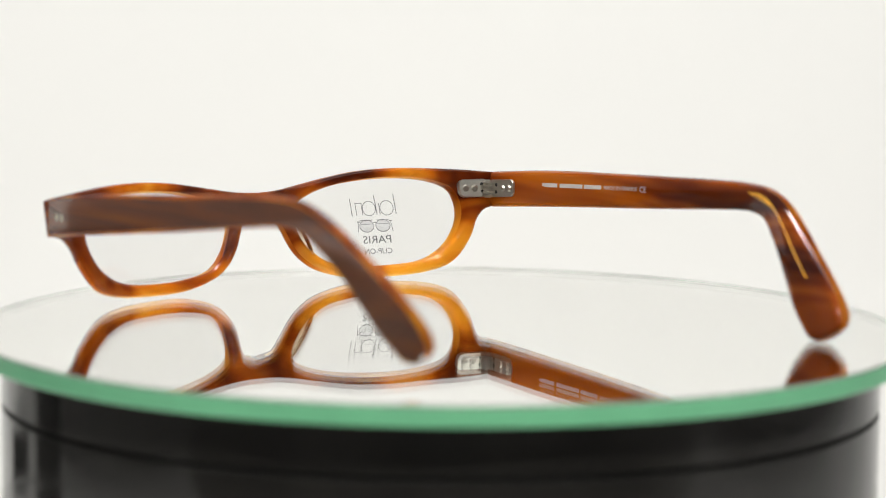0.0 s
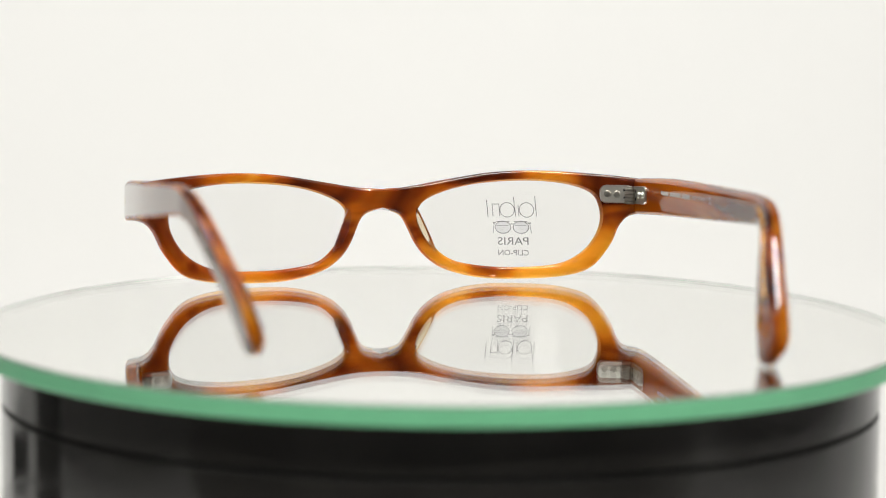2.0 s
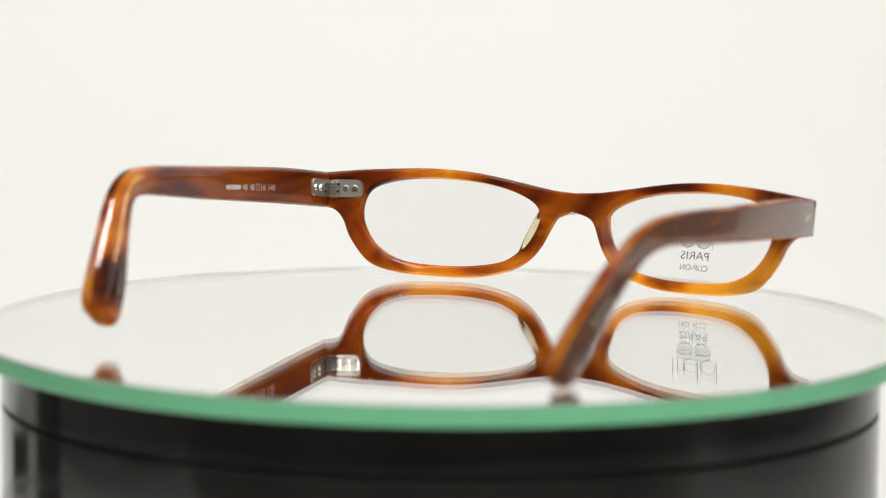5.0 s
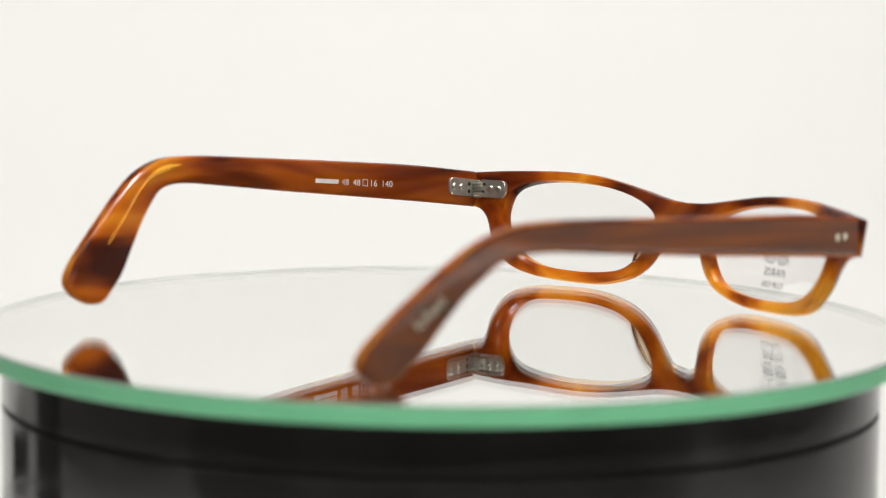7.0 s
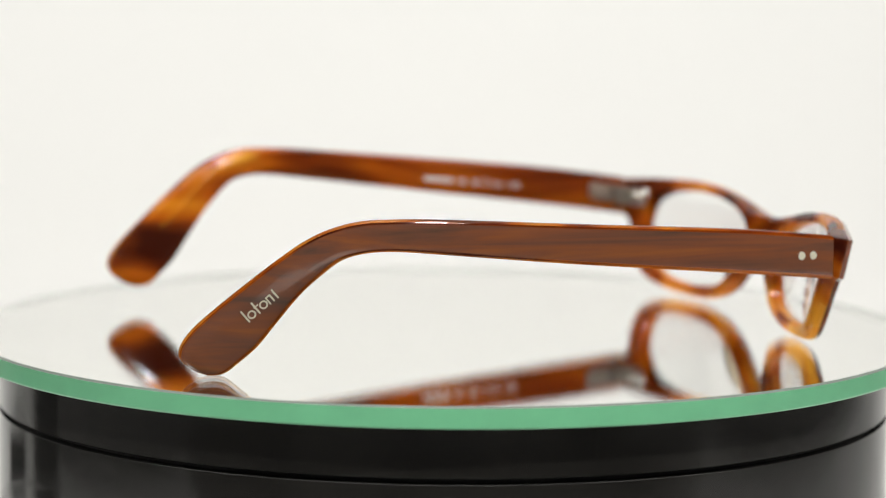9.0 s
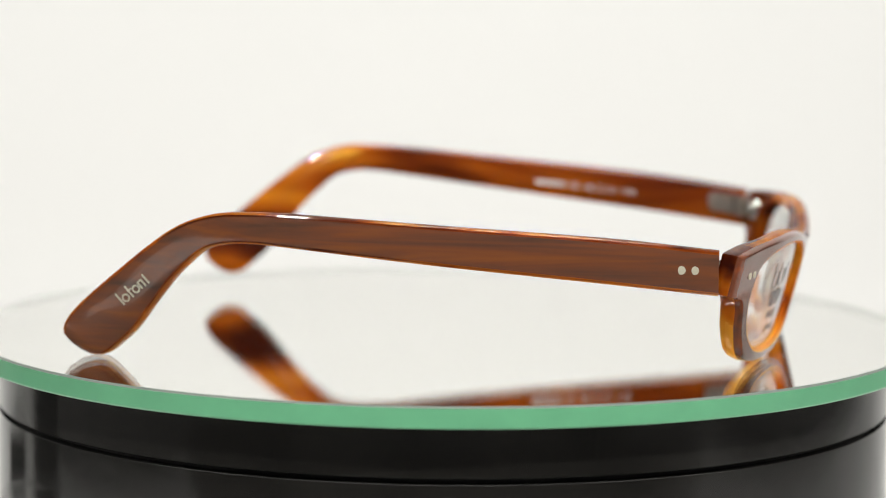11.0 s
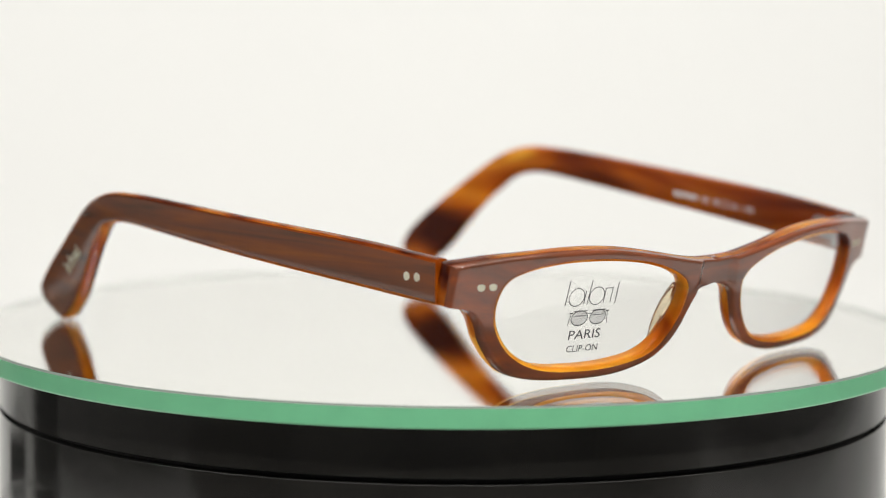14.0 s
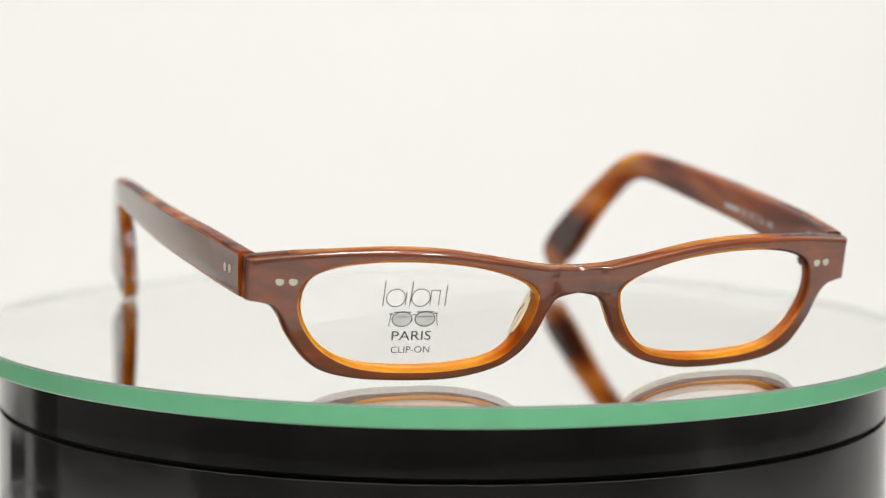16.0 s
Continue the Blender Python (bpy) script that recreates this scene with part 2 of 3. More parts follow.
# ---------------------------------------------------------------- turntable
def turntable():
    base = new("turntable")
    base.location = (0, 0, -0.250)
    tagged(base, "black glossy round turntable drum with a seam below the rim", "turntable")
    bm = bmesh.new()
    lathe(bm, [(0, 0.2), (98, 0.2), (100.5, 1.5), (101.6, 4), (101.6, 232.98), (101.5, 233.1), (99.0, 233.1), (0, 233.1)], 160)
    part("drum_body", bm, BLACK, base)
    bm = bmesh.new()
    lathe(bm, [(0, 233.1), (99.0, 233.1), (99.0, 234.3), (0, 234.3)], 128)
    part("seam", bm, BLACK_MATT, base)
    bm = bmesh.new()
    lathe(bm, [(0, 234.3), (99.0, 234.3), (101.5, 234.3), (101.6, 234.42), (101.6, 244.5), (101.4, 244.7), (99, 244.8), (0, 244.8)], 160)
    part("lid", bm, BLACK, base)
    bm = bmesh.new()
    lathe(bm, [(0, 244.8), (98.0, 244.8), (98.0, 245.3), (0, 245.3)], 128)
    part("support_pad", bm, BLACK_MATT, base, "matt black pad under the glass")

    disc = new("mirror_disc")
    tagged(disc, "round mirror glass plate with a ground green edge", "mirror")
    R, T = 108.2, 4.6
    bm = bmesh.new()
    lathe(bm, [(0, 0), (60, 0), (R - 0.45, 0)], 256)
    part("glass_face", bm, PLATE, disc, "clear polished glass face")
    bm = bmesh.new()
    lathe(bm, [(R - 0.45, 0), (R, -0.45)], 256)
    part("chamfer", bm, CHAMFER, disc, "narrow grey chamfer")
    bm = bmesh.new()
    lathe(bm, [(R, -0.45), (R, -T + 0.4), (R - 0.4, -T)], 256)
    part("ground_edge", bm, EDGE, disc, "ground green glass edge")
    # added ring, no real layer: makes the far edge look bright, not green
    bm = bmesh.new()
    lathe(bm, [(R - 0.3, -0.5), (R - 0.3, -T + 0.35)], 256)
    part("added_pale_ring", bm, EDGE_PALE, disc, "white ring added inside the edge to keep its far side pale")
    bm = bmesh.new()
    lathe(bm, [(0, -T), (60, -T), (R - 0.4, -T)], 256)
    part("silver_backing", bm, SILVER, disc, "silvered mirror backing")
    return disc


mirror_disc = turntable()

# ---------------------------------------------------------------- eyeglasses
# the frame's own axes: u across the front (wearer's right positive), v forward, z up, in millimetres
ORG = Vector((26.9, 62.6, 0.0))
AX = radians(-22.4)
UU, VV = Vector((math.cos(AX), math.sin(AX), 0)), Vector((-math.sin(AX), math.cos(AX), 0))
DROP = -0.25


def face_v(u, z):
    """Curved, forward-leaning front surface."""
    f = min(1, max(0, (abs(u) - 44) / 15))
    return 12.6 - u * u / 380 - 0.6 * f * f * (3 - 2 * f) + 0.235 * (z - 13.5)


def place(u, v, z):
    return ORG + UU * u + VV * v + Vector((0, 0, z + DROP))


def front_point(u, z, d):
    """A point d behind the front surface, along its leaning normal."""
    splay = 0.11 * d * (abs(u) - 60) / 7 * (1 if u > 0 else -1) if abs(u) > 60 else 0
    return place(u + splay, face_v(u, z) - 0.974 * d, z + 0.225 * d)


OUTER_TOP = [(0, 23.3), (7, 23.8), (18, 25.7), (28.5, 27.3), (38, 27.9), (47, 27.8), (57, 27.2), (66.9, 26.2)]
OUTER_LOW = [(66.9, 17.8), (64.5, 17.4), (62.3, 16.5), (60.3, 14.1), (58.0, 9.4), (53.2, 3.8), (46.5, 1.5), (37, 0.72),
             (25.5, 0.9), (16.7, 2.9), (11.7, 5.9), (8.7, 9.6), (6.8, 13.6), (5.2, 16.4), (2.8, 17.7), (0, 18.1)]
OPENING = [(56.4, 16.8), (55.2, 21.8), (51, 24.2), (43.5, 25.4), (34, 25.5), (24, 24.5), (15.5, 22.3), (10.2, 19.2), (9.9, 15.0),
           (12.6, 9.4), (17.2, 5.4), (24.5, 3.75), (34, 3.3), (44.5, 4.25), (51, 7.3), (54.9, 11.9)]
MID = np.array((33.0, 15.0))


def ray_loop(loop, ang):
    """Distance from MID to a closed polyline in the direction ang."""
    d = np.array((math.cos(ang), math.sin(ang)))
    best = 0
    for a, b in zip(loop, loop[1:] + loop[:1]):
        a, b = a - MID, b - MID
        e = b - a
        det = d[0] * -e[1] + d[1] * e[0]
        if abs(det) < 1e-12:
            continue
        r = (a[0] * -e[1] + a[1] * e[0]) / det
        s = (d[0] * a[1] - d[1] * a[0]) / det
        if r > 0 and -1e-9 <= s <= 1 + 1e-9:
            best = max(best, r)
    return best


def front_loops():
    outer = spline(OUTER_TOP, 8) + spline(OUTER_LOW, 6)
    inner = spline(OPENING, 10, True)
    angs = sorted({round(math.atan2(*(p - MID)[::-1]), 5) for p in outer + inner} | {round(math.atan2(22.8 - 15, 0 - 33), 5)})
    clean = [angs[0]]
    for a in angs[1:]:
        if a - clean[-1] > 0.004:
            clean.append(a)
    return [(a, ray_loop(inner, a), ray_loop(outer, a)) for a in clean]


def arc(cx, cy, r, a0, a1, n=4):
    return [(cx + r * math.cos(radians(a0 + (a1 - a0) * k / n)), cy + r * math.sin(radians(a0 + (a1 - a0) * k / n))) for k in range(n + 1)]


def section(L, T, ro, ri, seam):
    """Cross-section of the rim as distance from the opening and depth from the front, with its brown strips."""
    ro, ri, rb = min(ro, L * 0.36), min(ri, L * 0.44), min(0.85, L * 0.28)
    out = arc(ri, T - ri, ri, 180, 90)
    end = L if seam else L - ri
    out += [(ri + (end - ri) * k / 4, T) for k in (1, 2, 3)]
    out += [(L, T)] * 5 if seam else arc(L - ri, T - ri, ri, 90, 0)
    out += [(L, T)] if seam else [(L + 0.2, 2.2)]
    brown = len(out)
    out += [(L, 0)] if seam else [(L + 0.12, 1.25)]
    end = L if seam else L - ro
    out += [(L, 0)] * 5 if seam else arc(L - ro, ro, ro, 0, -90)
    out += [(end + (rb - end) * k / 9, 0) for k in range(1, 9)]
    inner = len(out)
    out += arc(rb, rb, rb, -90, -180)
    return out + [(0, 1.3)], brown, inner


glasses = new("eyeglasses")
tagged(glasses, "tortoise acetate eyeglasses with brown outer faces, open temples", "eyeglasses")


def glasses_front():
    bm = bmesh.new()
    table = front_loops()
    for side in (1, -1):
        loops = []
        for a, ri, rq in table:
            d = np.array((math.cos(a), math.sin(a)))
            q = MID + d * rq
            seam = abs(q[0]) < 0.02
            # the bridge is cut back behind the faces of the rims
            pts = []
            shape, b0, b1 = section(rq - ri, 4.6, 1.0, 1.7, seam)
            for s, dep in shape:
                p = MID + d * (ri + s)
                if seam:
                    p[1] = min(23.05, max(18.35, p[1]))
                f = min(1, max(0, (6.0 - p[0]) / 1.5))
                cut = 0.8 * f * f * (3 - 2 * f) * max(0, 1 - dep / 3)
                thick = 1 + 0.09 * min(1, max(0, (p[0] - 52) / 7))
                pts.append(tuple(front_point(side * max(p[0], 0), p[1], dep * thick + cut)))
            loops.append(pts)
        loops.append(loops[0])
        rings(bm, loops, mat=lambda j: 1 if b0 <= j < b1 else 2 if j >= b1 or j < 1 or b0 - 2 <= j else 0)
    # the end pieces by the hinges keep the darker tortoise, without the edge glow
    base = Vector(place(0, 0, 0))
    along = Vector(place(1, 0, 0)) - base
    for f in bm.faces:
        across = abs((f.calc_center_median() - base).dot(along))
        if f.material_index == 2 and across > 59:
            f.material_index = 0
        if f.material_index == 2 and across < 1.2:
            f.material_index = 1
    bmesh.ops.remove_doubles(bm, verts=bm.verts, dist=0.002)
    bmesh.ops.dissolve_degenerate(bm, dist=0.0005, edges=bm.edges)
    return part("front", bm, [TORTOISE_FRONT, BROWN_FRONT, AMBER_RIM], glasses, "tortoise acetate front with brown face", sharp=50)


def nose_pad(side, front):
    """Moulded pad behind the rim, beside the nose."""
    bm = bmesh.new()
    loops = []
    for i in range(13):
        f = i / 12
        u, z = 7.9 + 4.6 * f ** 1.6, 18.2 - 11.4 * f
        w = 0.25 + 0.85 * math.sin(math.pi * f) ** 0.7
        deep = 0.2 + 1.5 * math.sin(math.pi * f) ** 0.8
        ring = []
        for k in range(12):
            a = 2 * math.pi * k / 12
            ring.append(tuple(front_point(side * (u + 0.95 + w * math.cos(a)), z + 0.4 * w * math.cos(a), 3.6 + max(0, math.sin(a)) ** 0.8 * (1.0 + deep) - (0.4 if math.sin(a) < 0 else 0))))
        loops.append(ring)
    rings(bm, loops, caps=True)
    part("nose_pad", bm, PAD, front, "clear moulded nose pad", sharp=70)


def lens_point(u, z, d):
    """Front of the demo lens at d = 0; it bulges slightly in its groove."""
    return front_point(u, z, d + 1.6 - 0.5 * (1 - ((abs(u) - 33) / 24) ** 2))


def lens(side):
    bm = bmesh.new()
    loop = [MID + (p - MID) * 1.012 for p in spline(OPENING, 8, True)]
    front = [[(*(MID + (p - MID) * f), 0.0) for p in loop] for f in (0.15, 0.4, 0.7, 1.0)]
    back = [[(*(MID + (p - MID) * f), 1.1) for p in loop] for f in (1.0, 0.7, 0.4, 0.15)]
    loops = [[tuple(lens_point(side * x, z, d)) for x, z, d in lp] for lp in front + back]
    rings(bm, loops, caps=True)
    ob = part("lens", bm, LENS, glasses, "clear demo lens", sharp=60)
    ob.visible_shadow = False
    return ob


def disc_on(bm, centre, normal, radius, height, n=18, dome=0.35):
    """A low domed rivet head at a point, standing along a normal."""
    normal = Vector(normal).normalized()
    side = normal.orthogonal().normalized()
    up = normal.cross(side)
    loops = []
    for r, h in ((radius, -0.3), (radius, height * (1 - dome)), (radius * 0.75, height * 0.9), (radius * 0.35, height), (0.01, height)):
        loops.append([tuple(Vector(centre) + (side * math.cos(2 * math.pi * k / n) + up * math.sin(2 * math.pi * k / n)) * r + normal * h) for k in range(n)])
    rings(bm, loops, caps=True)


# temple: stations as top v, top z, low v, low z, thickness
TEMPLE = [(-2.0, 27.4, -2.0, 18.1, 3.9), (-25, 29.4, -25, 20.1, 3.8), (-63, 31.3, -63, 23.1, 3.5), (-88, 32.5, -88, 25.3, 3.3), (-99, 32.7, -98.5, 26.1, 3.2),
          (-106, 32.3, -104.5, 25.8, 3.2), (-112, 30.7, -109, 24.4, 3.2), (-117, 28.2, -113, 21.2, 3.3), (-122, 24.6, -117, 17.2, 3.4), (-128, 19.8, -121.3, 11.7, 3.4),
          (-134, 14.8, -125.3, 6.4, 3.4), (-138.6, 10.6, -129, 3.0, 3.4), (-141.0, 7.4, -132, 0.75, 3.6), (-141.6, 5.0, -135, 0.3, 3.0), (-140.6, 3.1, -137.6, 1.0, 1.8)]
PATH = {1: [(-150, 54.2), (-141, 56.0), (-125, 59.9), (-107, 64.9), (-90, 66.5), (-55, 67.7), (-20, 67.0), (0, 65.7)],
        -1: [(-150, 50.0), (-141, 52.3), (-125, 57.0), (-107, 63.6), (-90, 65.6), (-55, 67.5), (-20, 67.0), (0, 65.7)]}
PATHS = {s: np.array(spline(p, 12)) for s, p in PATH.items()}
LIFT = {1: 0.0, -1: 0.036}
REACH = {1: 1.0, -1: 0.965}


def temple_u(side, v):
    p = PATHS[side]
    return float(np.interp(v, p[:, 0], p[:, 1]))


def temple_point(side, v, z, b, mid=None):
    """b: outwards from the middle of the temple's thickness; the bend inwards follows the middle line of the arm."""
    m, zm = middle(v, z) if mid is None else mid
    f = min(1, max(0, (-97 - m) / 26))
    m += 0.4 * (z - zm) * f * f * (3 - 2 * f)
    slope = (temple_u(side, m + 1) - temple_u(side, m - 1)) / 2
    m, v, lean = m * REACH[side], v * REACH[side], v
    return place(side * (temple_u(side, m) + b), v - b * slope, z - LIFT[side] * max(lean, -108))


def middle(v, z):
    """Station of the middle line beside a point on the arm; past the bend it runs across the sloping tip."""
    if v > -95:
        return v, z
    best = min(MIDDLE, key=lambda q: abs((q[1] - v) * q[3] + (q[2] - z) * q[4]) + 0.05 * math.hypot(q[1] - v, q[2] - z))
    return best[0], best[2]


MIDDLE = []
for _tv, _tz, _lv, _lz, _th in spline(TEMPLE, 14):
    _len = math.hypot(_tv - _lv, _tz - _lz)
    MIDDLE.append(((_tv + _lv) / 2, (_tv + _lv) / 2, (_tz + _lz) / 2, (_tz - _lz) / _len, (_lv - _tv) / _len))


def temple(side):
    bm = bmesh.new()
    loops = []
    for tv, tz, lv, lz, th in spline(TEMPLE, 14):
        L = math.hypot(tv - lv, tz - lz)
        h = th / 2
        ri, ro = min(1.25, h * 0.75, L * 0.3), min(0.8, h * 0.5, L * 0.2)
        sec = [(ro, h), (L * 0.35, h + 0.05), (L * 0.65, h + 0.05), (L - ro, h)]
        sec += arc(L - ro, h - ro, ro, 90, 0, 3)[1:] + arc(L - ri, -h + ri, ri, 0, -90, 4)
        sec += [(L * 0.5, -h - 0.12)] + arc(ri, -h + ri, ri, -90, -180, 4) + arc(ro, h - ro, ro, 180, 90, 3)[:-1]
        loops.append([tuple(temple_point(side, tv + (lv - tv) * s / L, tz + (lz - tz) * s / L, b, ((tv + lv) / 2, (tz + lz) / 2))) for s, b in sec])
    rings(bm, loops, mat=lambda j: 1 if j < 3 else 2 if j in (4, 5, 6, 17, 18, 19) else 0, caps=True)
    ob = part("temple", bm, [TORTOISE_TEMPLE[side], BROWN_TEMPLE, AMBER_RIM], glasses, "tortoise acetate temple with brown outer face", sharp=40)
    # rivets through the hinge, on the outer face
    for v in (-6.9, -9.6):
        bm = bmesh.new()
        c = temple_point(side, v, 23.4 if side > 0 else 23.2, 1.92)
        disc_on(bm, c, UU * side, 0.88, 0.14)
        part("rivet", bm, RIVET, ob, "pale metal rivet head")
    # core wire showing in the bent tip
    bm = bmesh.new()
    wire = spline([(-102, 30.7), (-110.5, 29.2), (-117.0, 25.2), (-123, 19.6), (-129, 14.2)], 8)
    loops = []
    for i, (v, z) in enumerate(wire):
        f = i / (len(wire) - 1)
        r = 1.5 * min(1, 6 * f + 0.2) * min(1, 5 * (1 - f) + 0.25)
        th = np.interp(v, [-127, -110], [3.65, 3.2]) / 2
        ring = []
        for k in range(8):
            a = 2 * math.pi * k / 8
            ring.append(tuple(temple_point(side, v + 0.75 * r * math.cos(a), z + 0.65 * r * math.cos(a), -th - 0.24 + 0.14 * math.sin(a))))
        loops.append(ring)
    rings(bm, loops, caps=True)
    part("core_wire", bm, CORE, ob, "amber core wire seam")
    return ob


def hinge(side, front, arm):
    # plate on the back of the front
    for owner, name in ((front, "front"), (arm, "temple")):
        bm = bmesh.new()
        n = 10
        half, rad = 2.3, 1.6
        x0, x1 = (55.6, 62.6) if name == "front" else (-11.6, -3.0)
        # rounded at the far end, square at the knuckle
        corners = [(x1, -half), (x1, half)] + [(x0 + rad - rad * math.sin(a), half - rad + rad * math.cos(a)) for a in np.linspace(0, math.pi / 2, n)] + \
                  [(x0 + rad - rad * math.cos(a), -half + rad - rad * math.sin(a)) for a in np.linspace(0, math.pi / 2, n)]
        zc = 22.0 if name == "front" else 23.1
        if name == "front":
            pt = lambda x, y, h: front_point(side * x, zc + y, 4.95 + h)
            nrm = -VV + UU * side * -0.25
            holes, slots = (57.3, 59.6), 61.5
        else:
            pt = lambda x, y, h: temple_point(side, x, zc + 0.25 + y - 0.09 * (x + 5), -1.85 - h)
            nrm = UU * -side
            holes, slots = (-10.0, -7.6), -5.0
        loops = [[tuple(pt(MIDX + (x - MIDX) * k, y * k, h)) for x, y in corners] for MIDX in ((x0 + x1) / 2,) for k, h in ((1, -0.2), (1, 0.62), (0.96, 0.8))]
        rings(bm, loops, caps=True)
        plate = part("hinge_plate", bm, NICKEL, owner, "nickel silver hinge plate")
        for x in holes:
            bm = bmesh.new()
            disc_on(bm, pt(x, 0, 0.8), nrm, 0.9, 0.6, 14, 0.7)
            part("pin_head", bm, NICKEL, plate, "domed metal pin head")
        for y in (-0.95, 0.95):
            bm = bmesh.new()
            disc_on(bm, pt(slots, y, 0.8), nrm, 0.5, 0.05, 10)
            part("slot", bm, SLOT, plate, "dark slot")
    # knuckles round the hinge screw
    x, v = 63.5, -3.0
    for i, (z0, z1) in enumerate(((20.9, 21.6), (21.75, 22.5), (22.65, 23.4), (23.55, 24.3), (24.45, 25.0))):
        bm = bmesh.new()
        loops = []
        for z, r in ((z0, 0.01), (z0, 1.15), (z0 + 0.1, 1.3), (z1 - 0.1, 1.3), (z1, 1.15), (z1, 0.01)):
            loops.append([tuple(place(side * (x - 1.1) + r * math.cos(a), v + r * math.sin(a), z)) for a in np.linspace(0, 2 * math.pi, 18, endpoint=False)])
        rings(bm, loops, caps=True)
        part("knuckle", bm, NICKEL, front if i % 2 else arm, "nickel silver hinge knuckle")
    bm = bmesh.new()
    disc_on(bm, place(side * (x - 1.1), v, 25.0), (0, 0, 1), 0.8, 0.5, 16)
    part("screw", bm, NICKEL, front, "small hinge screw")


def letters(text, size, align="CENTER", width=None):
    """Outline of built-in letters as a bmesh, height about size, thin."""
    cu = bpy.data.curves.new("letters", "FONT")
    cu.body, cu.size, cu.align_x, cu.extrude, cu.resolution_u = text, size / 0.72, align, 0.02, 3
    ob = new("letters", cu)
    bpy.context.view_layer.update()
    me = bpy.data.meshes.new_from_object(ob.evaluated_get(bpy.context.evaluated_depsgraph_get()))
    bm = bmesh.new()
    bm.from_mesh(me)
    bpy.data.objects.remove(ob)
    bpy.data.curves.remove(cu)
    bpy.data.meshes.remove(me)
    if width:
        xs = [v.co.x for v in bm.verts]
        k = width / (max(xs) - min(xs))
        for v in bm.verts:
            v.co.x *= k
    return bm


def bars(items):
    """Plain bars: x, y, half width, half height, lean."""
    bm = bmesh.new()
    for x, y, w, h, lean in items:
        r = bmesh.ops.create_cube(bm, size=1)
        for v in r["verts"]:
            a, b, c = v.co
            v.co = (x + a * 2 * w + lean * b * 2 * h, y + b * 2 * h, c * 0.04)
    return bm


def ring_shape(bm, x, y, rx, ry, t, n=28, disc=False):
    loops = [[(x + (rx + k) * math.cos(2 * math.pi * i / n), y + (ry + k) * math.sin(2 * math.pi * i / n), h) for i in range(n)]
             for k, h in (((0, 0.0), (-rx * 0.6, 0.0)) if disc else ((t, 0.02), (-t, 0.02)))]
    made = rings(bm, loops)
    if disc:
        bm.faces.new(made[-1])


def on_lens(bm, x0, z0, lift=0.03):
    for v in bm.verts:
        x, z = x0 - v.co.x, z0 + v.co.y
        v.co = lens_point(x, z - 0.3, -lift - v.co.z)
    return bm


def on_temple(bm, side, v0, z0, slope, face, lean=0.0):
    """Lays flat shapes on a temple face: face +1 outer, -1 inner."""
    for p in bm.verts:
        x, y, h = p.co
        v = v0 + x * side * face
        z = z0 + y + slope * (v - v0)
        p.co = temple_point(side, v, z, face * (1.93 + 0.05) + face * h)
    return bm


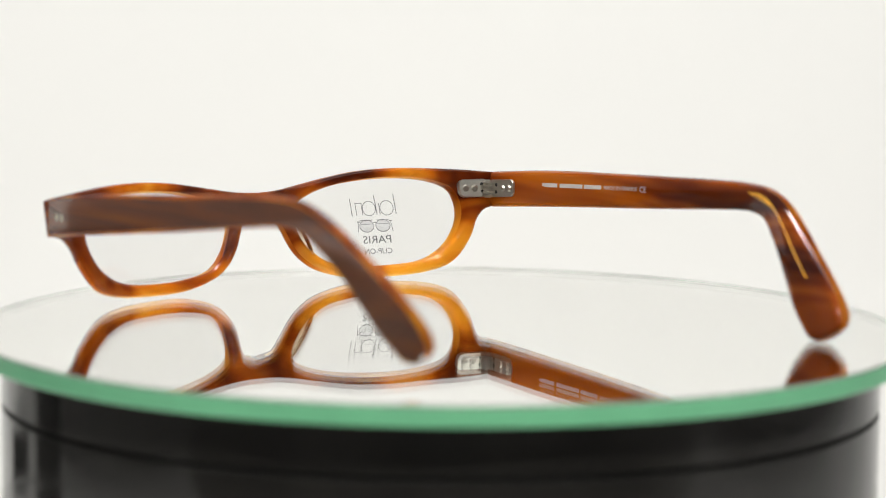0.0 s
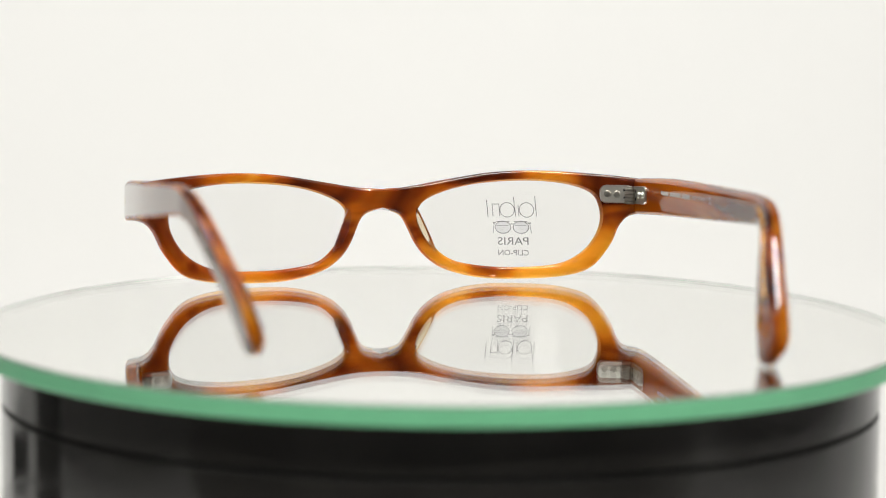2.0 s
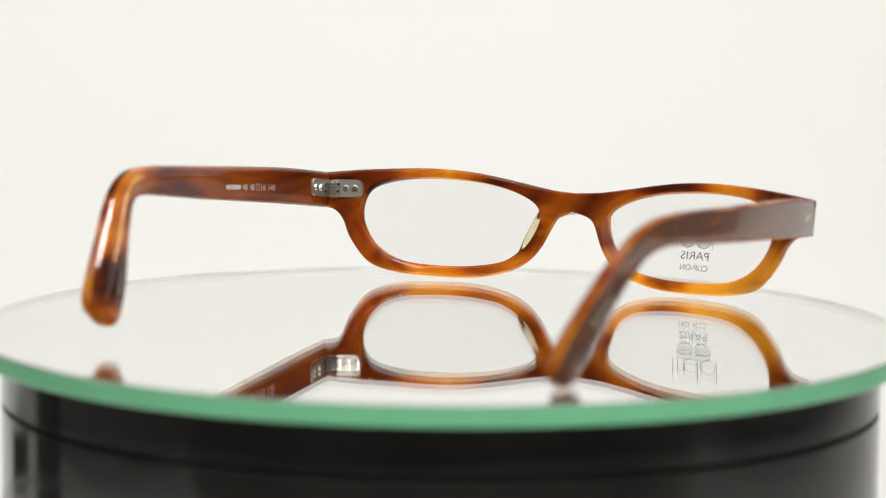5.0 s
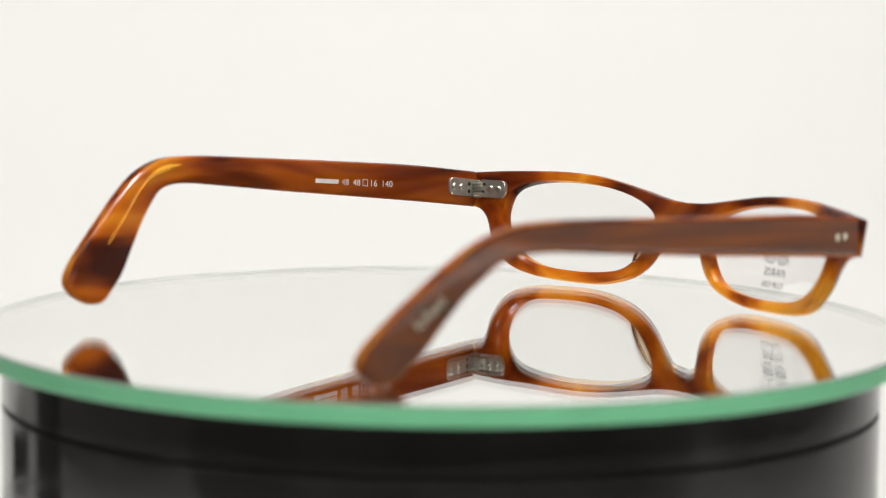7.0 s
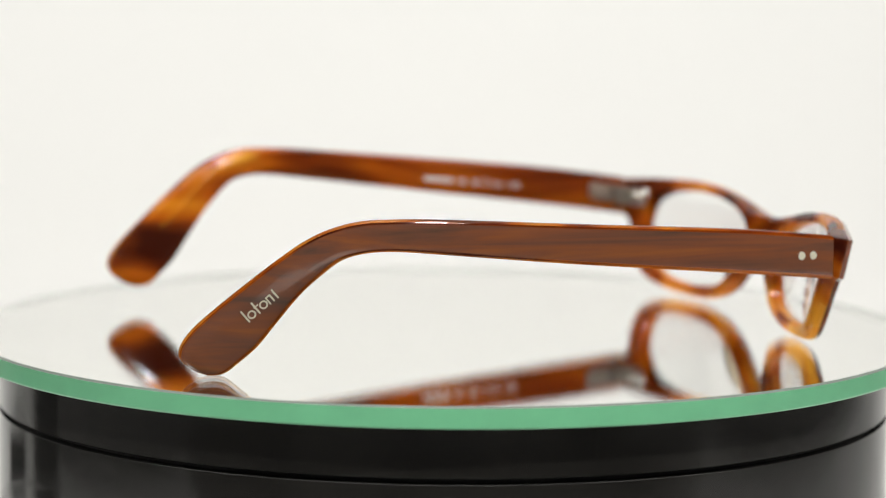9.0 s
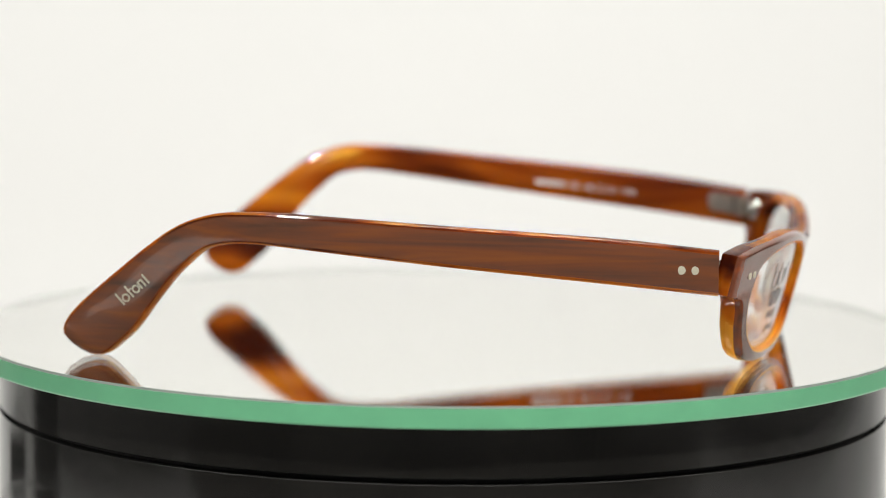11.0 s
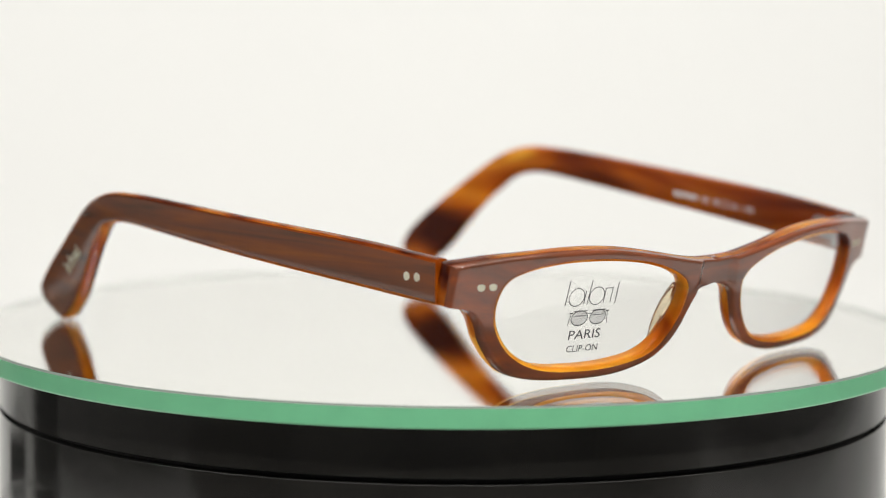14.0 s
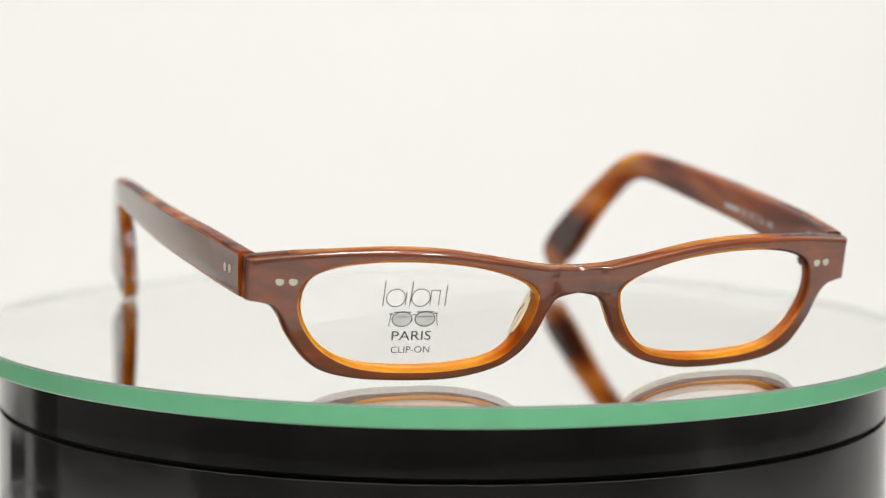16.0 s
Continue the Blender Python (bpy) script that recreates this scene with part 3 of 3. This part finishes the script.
def build_glasses():
    front = glasses_front()
    tagged(front, "tortoise acetate front with brown face")
    lens_right, lens_left = lens(1), lens(-1)
    arms = {s: temple(s) for s in (1, -1)}
    for s in (1, -1):
        nose_pad(s, front)
        hinge(s, front, arms[s])
        for u in (58.4, 60.95):
            bm = bmesh.new()
            disc_on(bm, front_point(s * u, 21.85, 0.0), VV + UU * s * 0.3, 0.88, 0.13)
            part("rivet", bm, RIVET, front, "pale metal rivet head")
    # printing on the right demo lens
    mark = bars([(-6.35, 0.1, 0.09, 2.6, 0.05), (-1.95, -1.0, 0.08, 1.45, 0.05), (-0.95, 0.0, 0.09, 2.5, 0.08),
                 (3.0, -0.9, 0.08, 1.6, 0.05), (4.75, -0.9, 0.08, 1.6, 0.05), (3.9, 0.6, 0.8, 0.08, 0), (6.1, -0.5, 0.09, 2.2, 0.05)])
    for x in (-4.0, 1.0):
        ring_shape(mark, x, -0.85, 1.85, 1.85, 0.09)
    part("printed_mark", on_lens(mark, 34.0, 19.2), PRINT, lens_right, "thin grey printed brand strokes", smooth=False)
    bm = bmesh.new()
    for x in (-2.3, 2.3):
        ring_shape(bm, x, -0.1, 1.95, 1.5, 0, disc=True)
    part("printed_emblem_fill", on_lens(bm, 34.1, 14.0, 0.028), PRINT_PALE, lens_right, "pale grey printed ovals", smooth=False)
    for x in (-2.3, 2.3):
        bm = bmesh.new()
        ring_shape(bm, x, -0.1, 2.0, 1.55, 0.10)
        part("printed_oval", on_lens(bm, 34.1, 14.0, 0.035), PRINT, lens_right, "thin grey printed oval", smooth=False)
    for b in [(0, 0.75, 0.45, 0.10, 0), (-4.5, 1.0, 0.4, 0.14, 0), (4.5, 1.0, 0.4, 0.14, 0), (-4.75, -0.4, 0.08, 1.2, 0.15), (4.75, -0.4, 0.08, 1.2, -0.15),
              (-2.3, 1.35, 1.7, 0.10, 0), (2.3, 1.35, 1.7, 0.10, 0), (-2.2, 0.35, 1.5, 0.07, 0), (2.4, 0.35, 1.5, 0.07, 0)]:
        part("printed_line", on_lens(bars([b]), 34.1, 14.0, 0.05), PRINT, lens_right, "thin grey printed line", smooth=False)
    part("printed_city", on_lens(letters("PARIS", 2.0, width=7.9), 34.3, 9.45), PRINT, lens_right, "grey printed word PARIS", smooth=False)
    part("printed_note", on_lens(letters("CLIP-ON", 1.45, width=7.8), 34.2, 6.75), PRINT, lens_right, "grey printed words CLIP-ON", smooth=False)
    # writing inside the temples
    left, right = arms[-1], arms[1]
    def size_mark(name, bm, mm, label):
        v = -57 + mm / 0.965
        part(name, on_temple(bm, -1, v, 25.95 - 0.05 * (v + 57), -0.05, -1), WHITE_INK, left, label, smooth=False)

    size_mark("printed_bar", bars([(0, 0, 3.9, 0.55, 0)]), 4.0, "white printed bar")
    for text, mm, wide in (("48", 10.0, 2.4), ("48", 13.7, 2.4), ("16", 19.2, 2.1), ("140", 23.6, 3.3)):
        bm = letters(text, 1.6, width=wide)
        bmesh.ops.translate(bm, vec=(0, -0.8, 0), verts=bm.verts)
        size_mark("printed_size", bm, mm, "white printed size " + text)
    size_mark("printed_box", bars([(0, 0.8, 0.87, 0.07, 0), (0, -0.8, 0.87, 0.07, 0), (0.8, 0, 0.07, 0.8, 0), (-0.8, 0, 0.07, 0.8, 0)]), 16.5, "white printed square")

    def maker_mark(name, bm, v, label):
        part(name, on_temple(bm, 1, v, 25.65 - 0.057 * (v + 22.3), -0.057, -1), WHITE_INK, right, label, smooth=False)

    for v, half in ((-25.3, 2.9), (-33.6, 4.4), (-42.0, 3.3)):
        maker_mark("printed_bar", bars([(0, 0, half, 0.5, 0)]), v, "white printed bar")
    for text, v, size, wide in (("MADE IN FRANCE", -52.7, 1.0, 12.8), ("CE", -61.5, 1.5, 2.5)):
        bm = letters(text, size, width=wide)
        bmesh.ops.translate(bm, vec=(0, -size / 2, 0), verts=bm.verts)
        maker_mark("printed_words", bm, v, "small white words " + text)
    # pale mark on the outer tip of the right temple
    ang = radians(41)
    shapes = [bars([piece]) for piece in [(-3.5, 0.3, 0.2, 1.5, 0), (-0.75, 0.3, 0.2, 1.5, 0), (-0.5, 0.55, 0.6, 0.16, 0),
                                          (2.1, -0.25, 0.18, 0.9, 0), (2.6, 0.55, 0.5, 0.16, 0), (3.1, -0.25, 0.18, 0.9, 0), (4.1, 0, 0.2, 1.2, 0)]]
    for x in (-2.2, 0.9):
        bm = bmesh.new()
        ring_shape(bm, x, -0.25, 0.75, 0.75, 0.19)
        shapes.append(bm)
    for foil in shapes:
        for p in foil.verts:
            x, y, h = p.co
            p.co = temple_point(1, -125.3 + x * math.cos(ang) - y * math.sin(ang), 14.9 + x * math.sin(ang) + y * math.cos(ang), 1.9 + h)
        part("foil_bar", foil, GOLD_INK, right, "pale foil brand mark", smooth=False)


build_glasses()


# ---------------------------------------------------------------- movement
def motions():
    steps = [i * 0.5 for i in range(33)]
    for thing in (mirror_disc, glasses):
        walk(thing, [(t, pose(0, 0, 0, 0, 0, TURN0 + SPEED * t)) for t in steps])
    far, near = pose(0, 0.075, 0.015), pose(0, -0.075, 0.015)
    walk(focus_point, [(0, far), (7.5, far), (7.83, near), (16, near)])


motions()
